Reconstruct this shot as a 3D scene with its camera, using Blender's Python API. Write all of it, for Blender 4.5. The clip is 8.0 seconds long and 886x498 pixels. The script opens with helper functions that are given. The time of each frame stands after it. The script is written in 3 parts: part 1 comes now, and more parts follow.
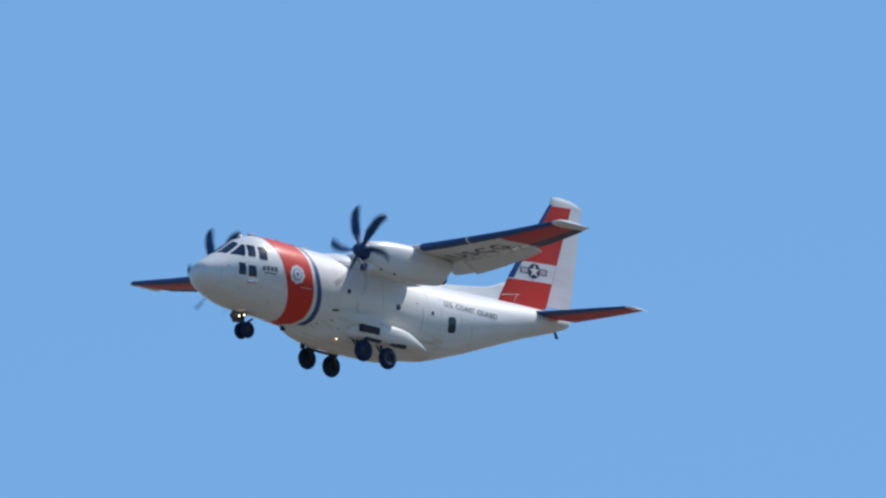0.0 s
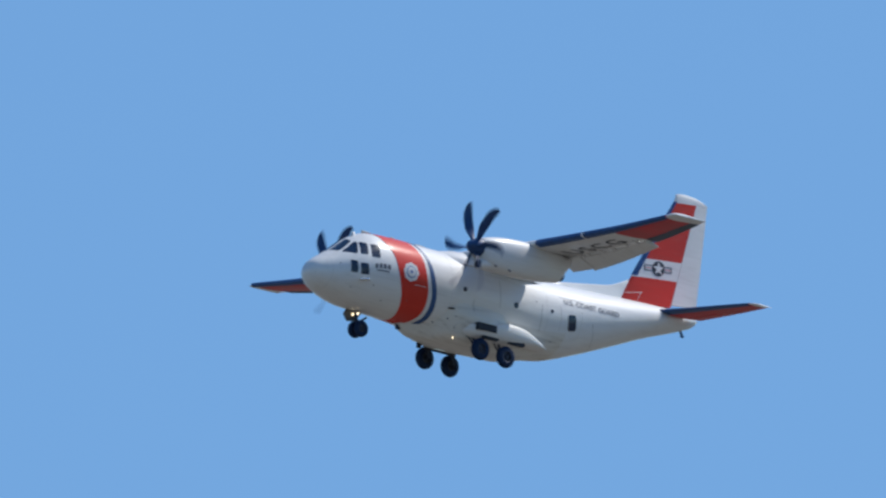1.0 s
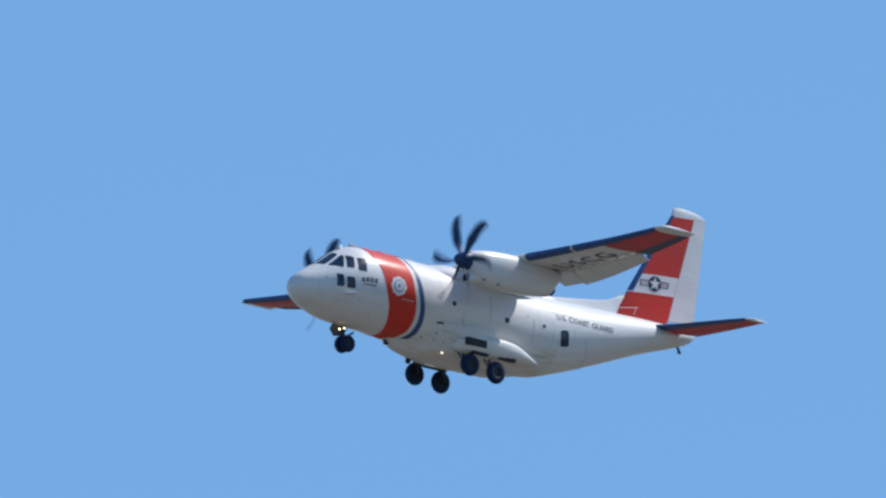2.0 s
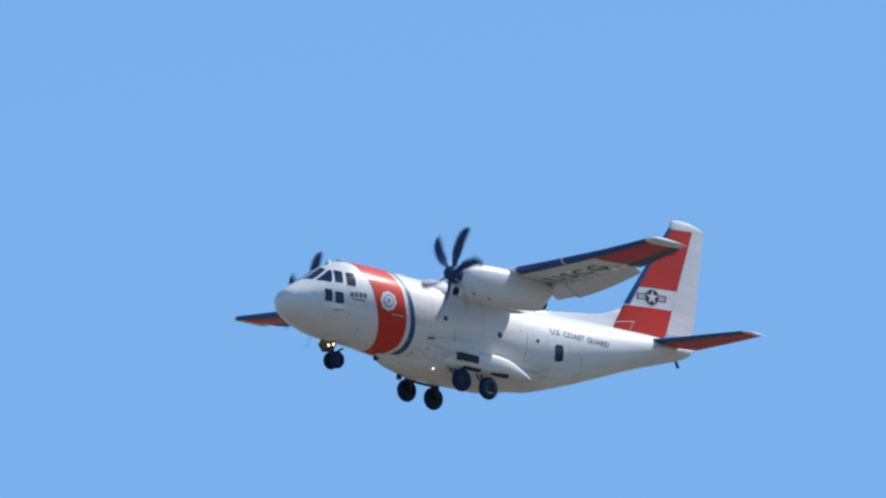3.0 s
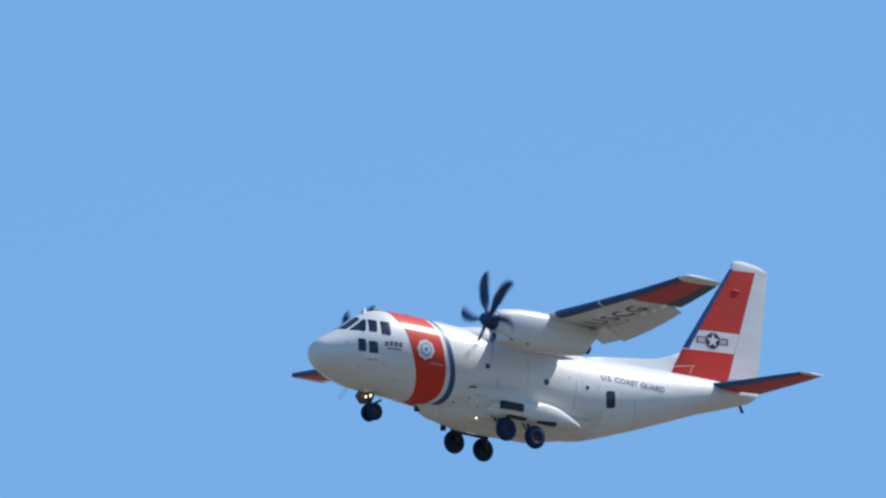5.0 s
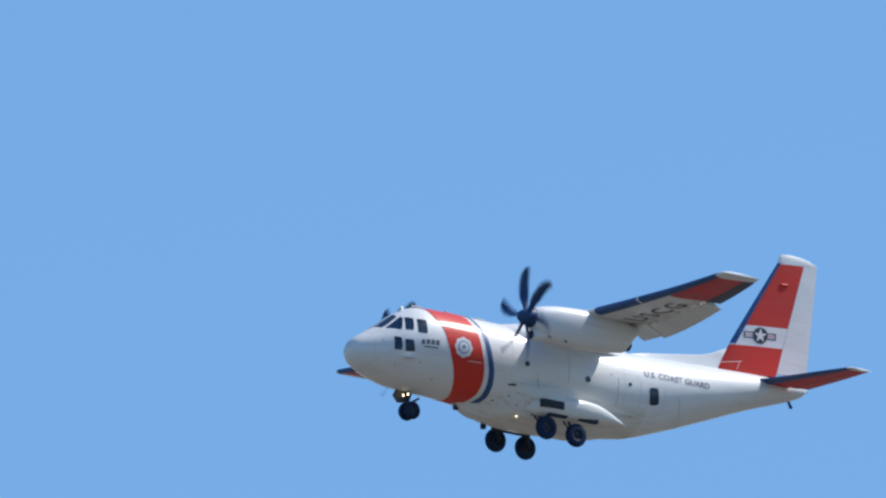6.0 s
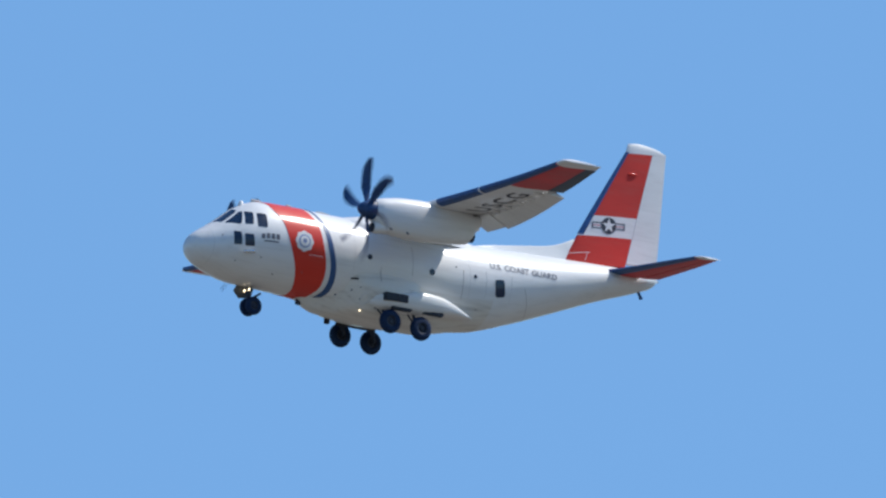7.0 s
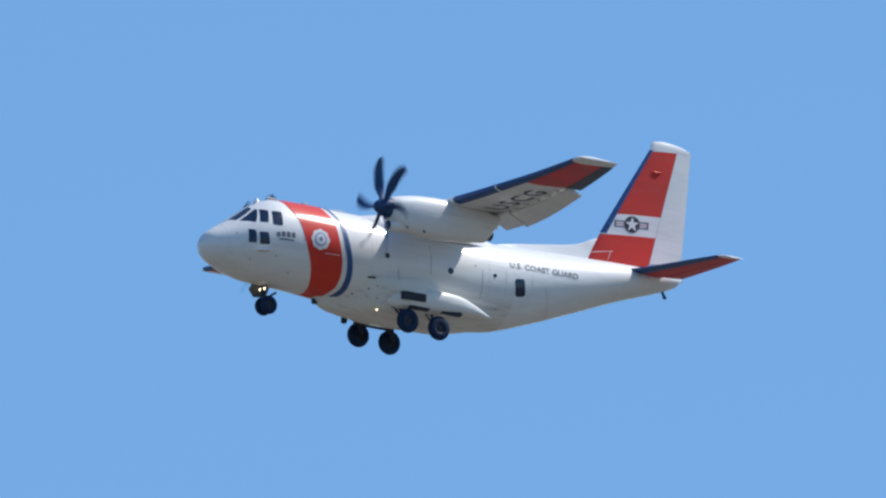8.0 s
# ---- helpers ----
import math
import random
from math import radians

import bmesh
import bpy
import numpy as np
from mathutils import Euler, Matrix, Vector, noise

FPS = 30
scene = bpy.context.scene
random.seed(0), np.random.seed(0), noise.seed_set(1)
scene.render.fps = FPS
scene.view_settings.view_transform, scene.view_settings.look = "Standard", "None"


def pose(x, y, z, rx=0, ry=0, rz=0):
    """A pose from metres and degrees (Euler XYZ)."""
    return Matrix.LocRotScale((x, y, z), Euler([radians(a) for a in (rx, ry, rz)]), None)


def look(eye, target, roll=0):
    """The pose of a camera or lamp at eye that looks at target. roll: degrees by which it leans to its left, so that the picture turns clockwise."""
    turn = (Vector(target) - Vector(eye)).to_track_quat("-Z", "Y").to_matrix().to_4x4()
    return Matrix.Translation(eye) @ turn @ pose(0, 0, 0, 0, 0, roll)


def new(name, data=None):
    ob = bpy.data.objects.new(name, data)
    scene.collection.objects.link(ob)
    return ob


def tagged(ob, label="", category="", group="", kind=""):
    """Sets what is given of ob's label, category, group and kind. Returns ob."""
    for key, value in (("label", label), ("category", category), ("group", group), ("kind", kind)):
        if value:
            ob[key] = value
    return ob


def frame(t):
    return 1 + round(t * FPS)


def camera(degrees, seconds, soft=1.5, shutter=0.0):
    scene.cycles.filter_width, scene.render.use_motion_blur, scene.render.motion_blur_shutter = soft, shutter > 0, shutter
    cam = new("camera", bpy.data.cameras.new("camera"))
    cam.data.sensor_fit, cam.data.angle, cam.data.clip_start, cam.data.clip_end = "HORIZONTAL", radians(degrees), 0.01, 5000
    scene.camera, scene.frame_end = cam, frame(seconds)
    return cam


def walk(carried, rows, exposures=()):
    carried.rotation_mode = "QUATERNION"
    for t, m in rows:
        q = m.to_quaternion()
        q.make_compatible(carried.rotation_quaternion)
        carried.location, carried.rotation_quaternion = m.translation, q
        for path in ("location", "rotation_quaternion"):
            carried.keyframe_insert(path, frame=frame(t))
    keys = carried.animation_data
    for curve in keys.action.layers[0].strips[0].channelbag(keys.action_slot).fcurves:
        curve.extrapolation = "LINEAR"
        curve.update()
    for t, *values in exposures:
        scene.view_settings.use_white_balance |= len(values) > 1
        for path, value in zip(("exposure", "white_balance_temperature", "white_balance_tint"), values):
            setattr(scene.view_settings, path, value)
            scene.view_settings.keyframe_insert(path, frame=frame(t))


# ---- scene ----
# ================= camera and its pan =================
cam = camera(1.1247, 8.0, soft=2.4, shutter=0.16)
EYE = Vector((0, 0, 1.6))
SPEED, CLIMB = 57.0, radians(-2.316)
MID = Vector((872.83, 1610.88, 453.78))          # the aircraft at 4 s


def flown(t):
    """Where the aircraft is: a straight approach at an even speed."""
    return MID + (t - 4) * SPEED * Vector((-math.cos(CLIMB), 0, math.sin(CLIMB)))


def spline(rows, t):
    """Smooth value between rows of (seconds, values...)."""
    n = len(rows)
    i = max(k for k in range(n - 1) if rows[k][0] <= t + 1e-6)
    r0, r1 = np.array(rows[i]), np.array(rows[i + 1])
    s0 = (r1 - np.array(rows[i - 1])) / (r1[0] - rows[i - 1][0]) if i else (r1 - r0) / (r1[0] - r0[0])
    s1 = (np.array(rows[i + 2]) - r0) / (rows[i + 2][0] - r0[0]) if i + 2 < n else (r1 - r0) / (r1[0] - r0[0])
    h = r1[0] - r0[0]
    u = (t - r0[0]) / h
    return (r0 * (2 * u**3 - 3 * u * u + 1) + s0 * h * (u**3 - 2 * u * u + u) + r1 * (3 * u * u - 2 * u**3) + s1 * h * (u**3 - u * u))[1:]


# hand-held lead of the lens on the aircraft: seconds, degrees aside, degrees up, roll
SWAY_1 = [(0.0, -0.0964, 0.0802, 0.32), (0.2, -0.1015, 0.0890, 0.30), (0.3, -0.1120, 0.0892, 0.30), (0.5, -0.1159, 0.0817, 0.28),
          (0.7, -0.0667, 0.0819, 0.26), (0.8, -0.0483, 0.0848, 0.24), (1.0, 0.0578, 0.0775, 0.23), (1.2, 0.0807, 0.1063, 0.23),
          (1.3, 0.0897, 0.1161, 0.23), (1.5, 0.0967, 0.1163, 0.26), (1.7, 0.0883, 0.1071, 0.35), (1.8, 0.0766, 0.1058, 0.40),
          (2.0, 0.0466, 0.0965, 0.49), (2.2, -0.0044, 0.0968, 0.44)]
SWAY_2 = [(3.3, 0.0521, 0.1265, 0.38), (3.5, 0.0363, 0.1512, 0.20), (3.7, 0.0291, 0.1479, 0.03), (3.8, 0.0431, 0.1602, -0.06),
          (4.0, 0.0820, 0.1658, -0.24), (4.2, 0.0803, 0.1689, -0.35), (5.3, 0.1031, 0.1814, -0.14), (5.5, 0.0943, 0.1848, 0.09)]
SWAY_3 = [(5.7, 0.1316, 0.1901, 0.05), (5.8, 0.1447, 0.1834, -0.00), (6.0, 0.1536, 0.1743, -0.08), (6.2, 0.1376, 0.1599, -0.09),
          (6.3, 0.1216, 0.1471, -0.08), (6.5, 0.0620, 0.1170, -0.11), (6.7, -0.0059, 0.0760, -0.26), (6.8, -0.0262, 0.0613, -0.36),
          (7.0, -0.0500, 0.0382, -0.48), (7.2, -0.0175, 0.0227, -0.44), (7.3, -0.0050, 0.0185, -0.39), (7.5, -0.0026, 0.0136, -0.29),
          (7.7, -0.0112, 0.0370, -0.21), (7.8, -0.0132, 0.0411, -0.18), (8.0, -0.0251, 0.0374, -0.10)]
SWAY = SWAY_1 + SWAY_2 + SWAY_3
TENTHS = [k / 10 for k in range(81)]


def aim(t):
    side, up, roll = spline(SWAY, t)
    d = flown(t) - EYE
    az = -math.atan2(d.x, d.y) + radians(side)
    el = math.atan2(d.z, math.hypot(d.x, d.y)) + radians(up)
    return look(EYE, EYE + 1000 * Vector((-math.sin(az) * math.cos(el), math.cos(az) * math.cos(el), math.sin(el))), roll)


walk(cam, [(t, aim(t)) for t in TENTHS], exposures=[(0.0, -0.18), (0.3, -0.1), (0.5, -0.12), (0.8, -0.15), (1.0, -0.22), (1.5, -0.12), (2.0, -0.13), (2.2, -0.12), (3.3, 0.03), (4.2, -0.01), (5.3, -0.01), (6.8, 0.0), (7.2, -0.03), (8.0, -0.01)])

# ================= sky, sun, exposure =================
SUN = Vector((0.68, -0.11, 1.0)).normalized()      # towards the sun
world = bpy.data.worlds.new("sky")
scene.world = world
world.use_nodes = True
wn = world.node_tree.nodes
sky = wn.new("ShaderNodeTexSky")
sky.sky_type, sky.sun_disc = "NISHITA", False
sky.sun_elevation, sky.sun_rotation = math.asin(SUN.z), math.atan2(SUN.x, SUN.y)
sky.air_density, sky.dust_density, sky.ozone_density = 1.0, 0.0, 6.0
wn["Background"].inputs["Strength"].default_value = 0.1325
clear = wn.new("ShaderNodeMix")                    # a clear, deep blue summer air
clear.data_type, clear.blend_type = "RGBA", "MULTIPLY"
clear.inputs[0].default_value, clear.inputs[7].default_value = 1.0, (0.815, 1.0, 1.085, 1)
world.node_tree.links.new(sky.outputs[0], clear.inputs[6])
world.node_tree.links.new(clear.outputs[2], wn["Background"].inputs["Color"])
sun = new("sun", bpy.data.lights.new("sun", "SUN"))
sun.data.energy, sun.data.angle, sun.data.color = 4.5, radians(0.53), (1.0, 0.96, 0.9)
sun.matrix_world = look((0, 0, 600), Vector((0, 0, 600)) - SUN)


# ================= materials =================
def material(name, colour, rough=0.5, metal=0.0, vary=0.06, scale=1.2, bump=0.0, streak=0.0, coat=0.0, glow=0.0, sheen=0.14):
    """Paint, rubber, metal: colour with blotches at two scales, streaks along the airflow and a fine relief."""
    m = bpy.data.materials.new(name)
    m.use_nodes = True
    nt = m.node_tree
    b = nt.nodes["Principled BSDF"]
    b.inputs["Metallic"].default_value = metal
    b.inputs["Coat Weight"].default_value = coat
    b.inputs["Coat Roughness"].default_value = sheen
    tc = nt.nodes.new("ShaderNodeTexCoord")
    big, fine = nt.nodes.new("ShaderNodeTexNoise"), nt.nodes.new("ShaderNodeTexNoise")
    big.inputs["Scale"].default_value, fine.inputs["Scale"].default_value = scale, scale * 14
    big.inputs["Detail"].default_value, fine.inputs["Detail"].default_value = 4, 5
    mp = nt.nodes.new("ShaderNodeMapping")
    mp.inputs["Scale"].default_value = (0.25, 1, 1)
    nt.links.new(tc.outputs["Object"], mp.inputs[0])
    nt.links.new(mp.outputs[0], big.inputs["Vector"])
    nt.links.new(tc.outputs["Object"], fine.inputs["Vector"])
    mix = nt.nodes.new("ShaderNodeMath")
    mix.operation = "MULTIPLY_ADD"
    mix.inputs[1].default_value = 0.35
    nt.links.new(fine.outputs[0], mix.inputs[0])
    nt.links.new(big.outputs[0], mix.inputs[2])
    ramp = nt.nodes.new("ShaderNodeValToRGB")
    ramp.color_ramp.elements[0].position, ramp.color_ramp.elements[1].position = 0.45, 0.9
    ramp.color_ramp.elements[0].color = (*[c * (1 - vary) for c in colour], 1)
    ramp.color_ramp.elements[1].color = (*[min(c * (1 + vary), 0.95) for c in colour], 1)
    nt.links.new(mix.outputs[0], ramp.inputs[0])
    last = ramp.outputs[0]
    if streak:
        st = nt.nodes.new("ShaderNodeTexNoise")
        st.inputs["Scale"].default_value, st.inputs["Detail"].default_value = 5.0, 6
        ms = nt.nodes.new("ShaderNodeMapping")
        ms.inputs["Scale"].default_value = (0.08, 1, 1)
        nt.links.new(tc.outputs["Object"], ms.inputs[0])
        nt.links.new(ms.outputs[0], st.inputs["Vector"])
        sr = nt.nodes.new("ShaderNodeValToRGB")
        sr.color_ramp.elements[0].position, sr.color_ramp.elements[1].position = 0.52, 0.72
        sr.color_ramp.elements[0].color, sr.color_ramp.elements[1].color = (0, 0, 0, 1), (streak, streak, streak, 1)
        nt.links.new(st.outputs[0], sr.inputs[0])
        mx = nt.nodes.new("ShaderNodeMix")
        mx.data_type = "RGBA"
        mx.inputs[7].default_value = (0.22, 0.19, 0.16, 1)
        nt.links.new(sr.outputs[0], mx.inputs[0])
        nt.links.new(last, mx.inputs[6])
        last = mx.outputs[2]
    nt.links.new(last, b.inputs["Base Color"])
    rr = nt.nodes.new("ShaderNodeMapRange")
    rr.inputs[3].default_value, rr.inputs[4].default_value = max(rough - 0.08, 0.02), rough + 0.1
    nt.links.new(mix.outputs[0], rr.inputs[0])
    nt.links.new(rr.outputs[0], b.inputs["Roughness"])
    if bump:
        bp = nt.nodes.new("ShaderNodeBump")
        bp.inputs["Strength"].default_value, bp.inputs["Distance"].default_value = bump, 0.01
        nt.links.new(fine.outputs[0], bp.inputs["Height"])
        last = bp.outputs[0]
        if coat:                                   # thin skin, slightly wavy between its frames
            wave = nt.nodes.new("ShaderNodeBump")
            wave.inputs["Strength"].default_value, wave.inputs["Distance"].default_value = 0.5, 0.05
            nt.links.new(big.outputs[0], wave.inputs["Height"])
            nt.links.new(last, wave.inputs["Normal"])
            nt.links.new(wave.outputs[0], b.inputs["Coat Normal"])
            last = wave.outputs[0]
        nt.links.new(last, b.inputs["Normal"])
    if glow:
        b.inputs["Emission Color"].default_value = (1.0, 0.82, 0.54, 1)
        b.inputs["Emission Strength"].default_value = glow
    return m


WHITE = material("white_gloss_paint", (0.735, 0.737, 0.730), 0.52, vary=0.05, bump=0.05, streak=0.13, coat=0.5)
# belly white: grime streaks, and a base warmed by painted ground bounce
GRIMY_BOUNCE = material("bounce_warmed_grimy_paint", (0.69, 0.672, 0.63), 0.55, vary=0.07, bump=0.05, streak=0.34, coat=0.35)
ORANGE = material("international_orange_paint", (0.65, 0.034, 0.018), 0.55, vary=0.1, bump=0.05, streak=0.05, coat=0.45, sheen=0.22)
ORANGE.node_tree.nodes["Principled BSDF"].inputs["Specular IOR Level"].default_value = 0.2
WORN_ORANGE = material("worn_dull_orange_paint", (0.59, 0.033, 0.023), 0.6, vary=0.12, bump=0.05, streak=0.12)
WORN_ORANGE.node_tree.nodes["Principled BSDF"].inputs["Specular IOR Level"].default_value = 0.35
# wing and tailplane orange, its tone muted by haze put into the colour
HAZED_ORANGE = material("haze_muted_orange_paint", (0.58, 0.036, 0.046), 0.5, vary=0.15, bump=0.05, streak=0.2)
BLUE = material("blue_paint", (0.02, 0.078, 0.22), 0.42, vary=0.1)
INK = material("dark_marking_paint", (0.035, 0.04, 0.06), 0.5, vary=0.15)
FADED = material("faded_marking_paint", (0.13, 0.14, 0.17), 0.5, vary=0.15)
# black rubber of the boots, with the blue of distance haze in its colour
BOOT = material("haze_blue_deicing_rubber", (0.006, 0.062, 0.21), 0.4, vary=0.3, scale=4)
# tyres black too, their blue veil of air painted in
RUBBER = material("haze_blue_tyre_rubber", (0.003, 0.019, 0.062), 0.65, vary=0.3, scale=6, bump=0.3)
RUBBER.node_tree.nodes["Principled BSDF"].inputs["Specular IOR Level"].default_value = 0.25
RIM = material("grey_wheel_alloy", (0.016, 0.024, 0.045), 0.55, metal=0.1, vary=0.2, scale=8)
STEEL = material("grey_gear_steel", (0.022, 0.034, 0.06), 0.5, metal=0.3, vary=0.2, scale=6)
DARK = material("dark_opening", (0.02, 0.028, 0.045), 0.6, vary=0.3)
GREY = material("grey_composite", (0.30, 0.31, 0.32), 0.5, vary=0.1)
SLATE = material("slate_grey_paint", (0.12, 0.145, 0.185), 0.7, vary=0.12, streak=0.08)
SLATE.node_tree.nodes["Principled BSDF"].inputs["Specular IOR Level"].default_value = 0.1
PANE = material("grey_porthole_glass", (0.035, 0.045, 0.065), 0.2, vary=0.2)
SPOT = material("landing_lamp_glass", (0.9, 0.88, 0.8), 0.15, glow=2.2)
GLASS = material("dark_cockpit_glass", (0.007, 0.024, 0.06), 0.22, vary=0.3)
# black blades whose base colour carries the blue haze between them and the eye
BLADE = material("haze_blue_propeller_composite", (0.005, 0.045, 0.145), 0.45, vary=0.3, scale=5)
PALE = material("pale_blue_paint", (0.20, 0.27, 0.46), 0.5, vary=0.2, scale=9)
SEAM = material("sealant_seam", (0.62, 0.62, 0.61), 0.6, vary=0.1)
JOINT = material("grey_panel_joint", (0.42, 0.42, 0.41), 0.6, vary=0.2)
# gear door grey, darkened in its colour for the shade it hangs in
SHADE = material("shade_dark_grey", (0.11, 0.11, 0.11), 0.6, vary=0.15)
BARE = material("bare_polished_metal", (0.75, 0.75, 0.74), 0.18, metal=1.0, vary=0.05)
LAMP = material("landing_lamp_glow", (0.9, 0.85, 0.7), 0.2, glow=3.6)
EARTH = material("dry_ground", (0.116, 0.104, 0.086), 0.9, vary=0.35, scale=0.004, bump=0.4)


# ================= ground =================
def make_ground():
    bm = bmesh.new()
    bmesh.ops.create_circle(bm, cap_ends=True, radius=30000, segments=96)
    me = bpy.data.meshes.new("ground")
    bm.to_mesh(me)
    me.materials.append(EARTH)
    return tagged(new("ground", me), "dry brown open ground under the flight path", "ground", kind="structure")


make_ground()

# ================= mesh helpers =================
ORIGIN = 11.0                                   # metres aft of the nose at which the aircraft is carried


def part(name, bm, mat, parent, label="", smooth=True, at=None):
    """One bmesh as one mesh object under a thing or a part."""
    bmesh.ops.recalc_face_normals(bm, faces=bm.faces)
    me = bpy.data.meshes.new(name)
    bm.to_mesh(me)
    bm.free()
    for m in mat if isinstance(mat, (list, tuple)) else [mat]:
        me.materials.append(m)
    if smooth:
        me.polygons.foreach_set("use_smooth", [True] * len(me.polygons))
        me.set_sharp_from_angle(angle=radians(40))
    ob = new(name, me)
    ob.parent = parent
    if at is not None:
        ob.location = at
    elif parent.parent is None:
        ob.location = (-ORIGIN, 0, 0)
    if label:
        tagged(ob, label)
    return ob


def again(ob, at, parent=None, turn=None):
    """Another object on the same mesh."""
    o = new(ob.name.split(".")[0], ob.data)
    o.parent = parent or ob.parent
    o.location = at
    if turn:
        o.rotation_euler = turn
    if "label" in ob:
        o["label"] = ob["label"]
    return o


def loft(rings, caps=True, closed=True):
    """Skin over rings with equally many points each."""
    bm = bmesh.new()
    rows = [[bm.verts.new(p) for p in r] for r in rings]
    n = len(rows[0])
    for a, b in zip(rows, rows[1:]):
        for i in range(n if closed else n - 1):
            j = (i + 1) % n
            bm.faces.new((a[i], a[j], b[j], b[i]))
    if caps and closed:
        bm.faces.new(rows[0][::-1])
        bm.faces.new(rows[-1])
    bmesh.ops.remove_doubles(bm, verts=bm.verts, dist=0.0004)
    return bm


def join(*bms):
    """Several bmeshes in one."""
    out = bmesh.new()
    for b in bms:
        me = bpy.data.meshes.new("t")
        b.to_mesh(me)
        b.free()
        out.from_mesh(me)
        bpy.data.meshes.remove(me)
    return out


def tube(p, q, r0, r1=None, n=14):
    """A round bar from p to q."""
    p, q = Vector(p), Vector(q)
    m = (q - p).to_track_quat("Z", "Y").to_matrix()
    r1 = r0 if r1 is None else r1
    ring = lambda c, r: [c + m @ Vector((r * math.cos(k * math.tau / n), r * math.sin(k * math.tau / n), 0)) for k in range(n)]
    return loft([ring(p, r0), ring(q, r1)])


def lathe(profile, axis="y", n=32):
    """Turn (radius, along) pairs round an axis."""
    rings = []
    for k in range(n):
        c, s = math.cos(k * math.tau / n), math.sin(k * math.tau / n)
        rings.append([{"y": (r * c, h, r * s), "x": (h, r * c, r * s), "z": (r * c, r * s, h)}[axis] for r, h in profile])
    bm = loft(rings + rings[:1], caps=False, closed=False)
    bmesh.ops.remove_doubles(bm, verts=bm.verts, dist=0.0005)
    return bm


def box(cx, cy, cz, sx, sy, sz, bevel=0.01):
    bm = bmesh.new()
    bmesh.ops.create_cube(bm, size=1, matrix=Matrix.Translation((cx, cy, cz)) @ Matrix.Diagonal((sx, sy, sz, 1)))
    if bevel:
        bmesh.ops.bevel(bm, geom=bm.edges[:], offset=bevel, segments=2, affect="EDGES")
    return bm


def pchip(xs, ys):
    """A curve through points that never overshoots."""
    h = np.diff(xs)
    d = np.diff(ys) / h
    m = np.zeros(len(xs))
    m[0], m[-1] = d[0], d[-1]
    for i in range(1, len(xs) - 1):
        if d[i - 1] * d[i] > 0:
            a, b = 2 * h[i] + h[i - 1], h[i] + 2 * h[i - 1]
            m[i] = (a + b) / (a / d[i - 1] + b / d[i])

    def f(x):
        i = int(min(max(np.searchsorted(xs, x) - 1, 0), len(h) - 1))
        t = (x - xs[i]) / h[i]
        return float((2 * t**3 - 3 * t * t + 1) * ys[i] + (t**3 - 2 * t * t + t) * h[i] * m[i] + (3 * t * t - 2 * t**3) * ys[i + 1] + (t**3 - t * t) * h[i] * m[i + 1])
    return f


def curve(*pairs):
    return pchip(np.array([p[0] for p in pairs], float), np.array([p[1] for p in pairs], float))


# ================= the aircraft's body =================
# metres aft of the nose, half width, top, bottom (from the axis of the cabin)
STATIONS = [(0.60, 0.0, -0.22, -0.22), (0.66, 0.30, 0.00, -0.44), (0.80, 0.57, 0.24, -0.65), (1.1, 0.85, 0.48, -0.88), (1.5, 1.12, 0.74, -1.04), (2.0, 1.42, 1.08, -1.21),
            (2.8, 1.66, 1.67, -1.39), (3.5, 1.75, 1.98, -1.44), (4.3, 1.80, 2.03, -1.47), (5.5, 1.82, 2.03, -1.53), (7.0, 1.82, 2.00, -1.68), (8.5, 1.82, 2.01, -1.74), (10.0, 1.82, 1.98, -1.79),
            (12.4, 1.82, 1.82, -1.88), (14.0, 1.81, 1.83, -1.70), (16.0, 1.75, 1.87, -1.08), (18.0, 1.55, 1.93, -0.32), (20.0, 1.20, 1.98, 0.46),
            (21.8, 0.75, 2.00, 1.08), (22.6, 0.42, 1.98, 1.40), (22.95, 0.05, 1.80, 1.72)]
NOSE = 0.60
half_width, top_line, bottom_line = (curve(*[(math.sqrt(s[0] - NOSE), s[k]) for s in STATIONS]) for k in (1, 2, 3))


def hull(x, a, off=0.0):
    """The skin of the body, x aft of the nose, a degrees round from the top to port."""
    u = math.sqrt(max(x - NOSE, 0))
    w, t, b = half_width(u), top_line(u), bottom_line(u)
    zc = (t + b) / 2
    return Vector((x, -(w + off) * math.sin(radians(a)), zc + (t - zc + off) * math.cos(radians(a))))


BELLY = curve((5.8, -1.45), (5.88, -1.60), (6.02, -1.74), (6.3, -1.90), (6.7, -2.03), (7.6, -2.10), (8.6, -2.17), (9.5, -2.19), (11.5, -2.17), (12.6, -1.97), (13.6, -1.7), (14.2, -1.5))


FRONT = curve((5.8, 172), (6.1, 165), (6.6, 155), (7.1, 140), (7.8, 110), (14.2, 104))


def flank(x, a):
    """Share of the belly's depth that the skin has at the angle a."""
    start = FRONT(x)
    w = max(0.0, min(1.0, (min(abs(a), 360 - abs(a)) - start) / min(40, 178 - start)))
    return w * w * (3 - 2 * w)


SWELL = curve((5.8, 0), (7.2, 0.0), (7.9, 0.16), (8.5, 0.38), (8.9, 0.46), (9.5, 0.46), (10.3, 0.28), (10.9, 0.0), (14.2, 0.0))


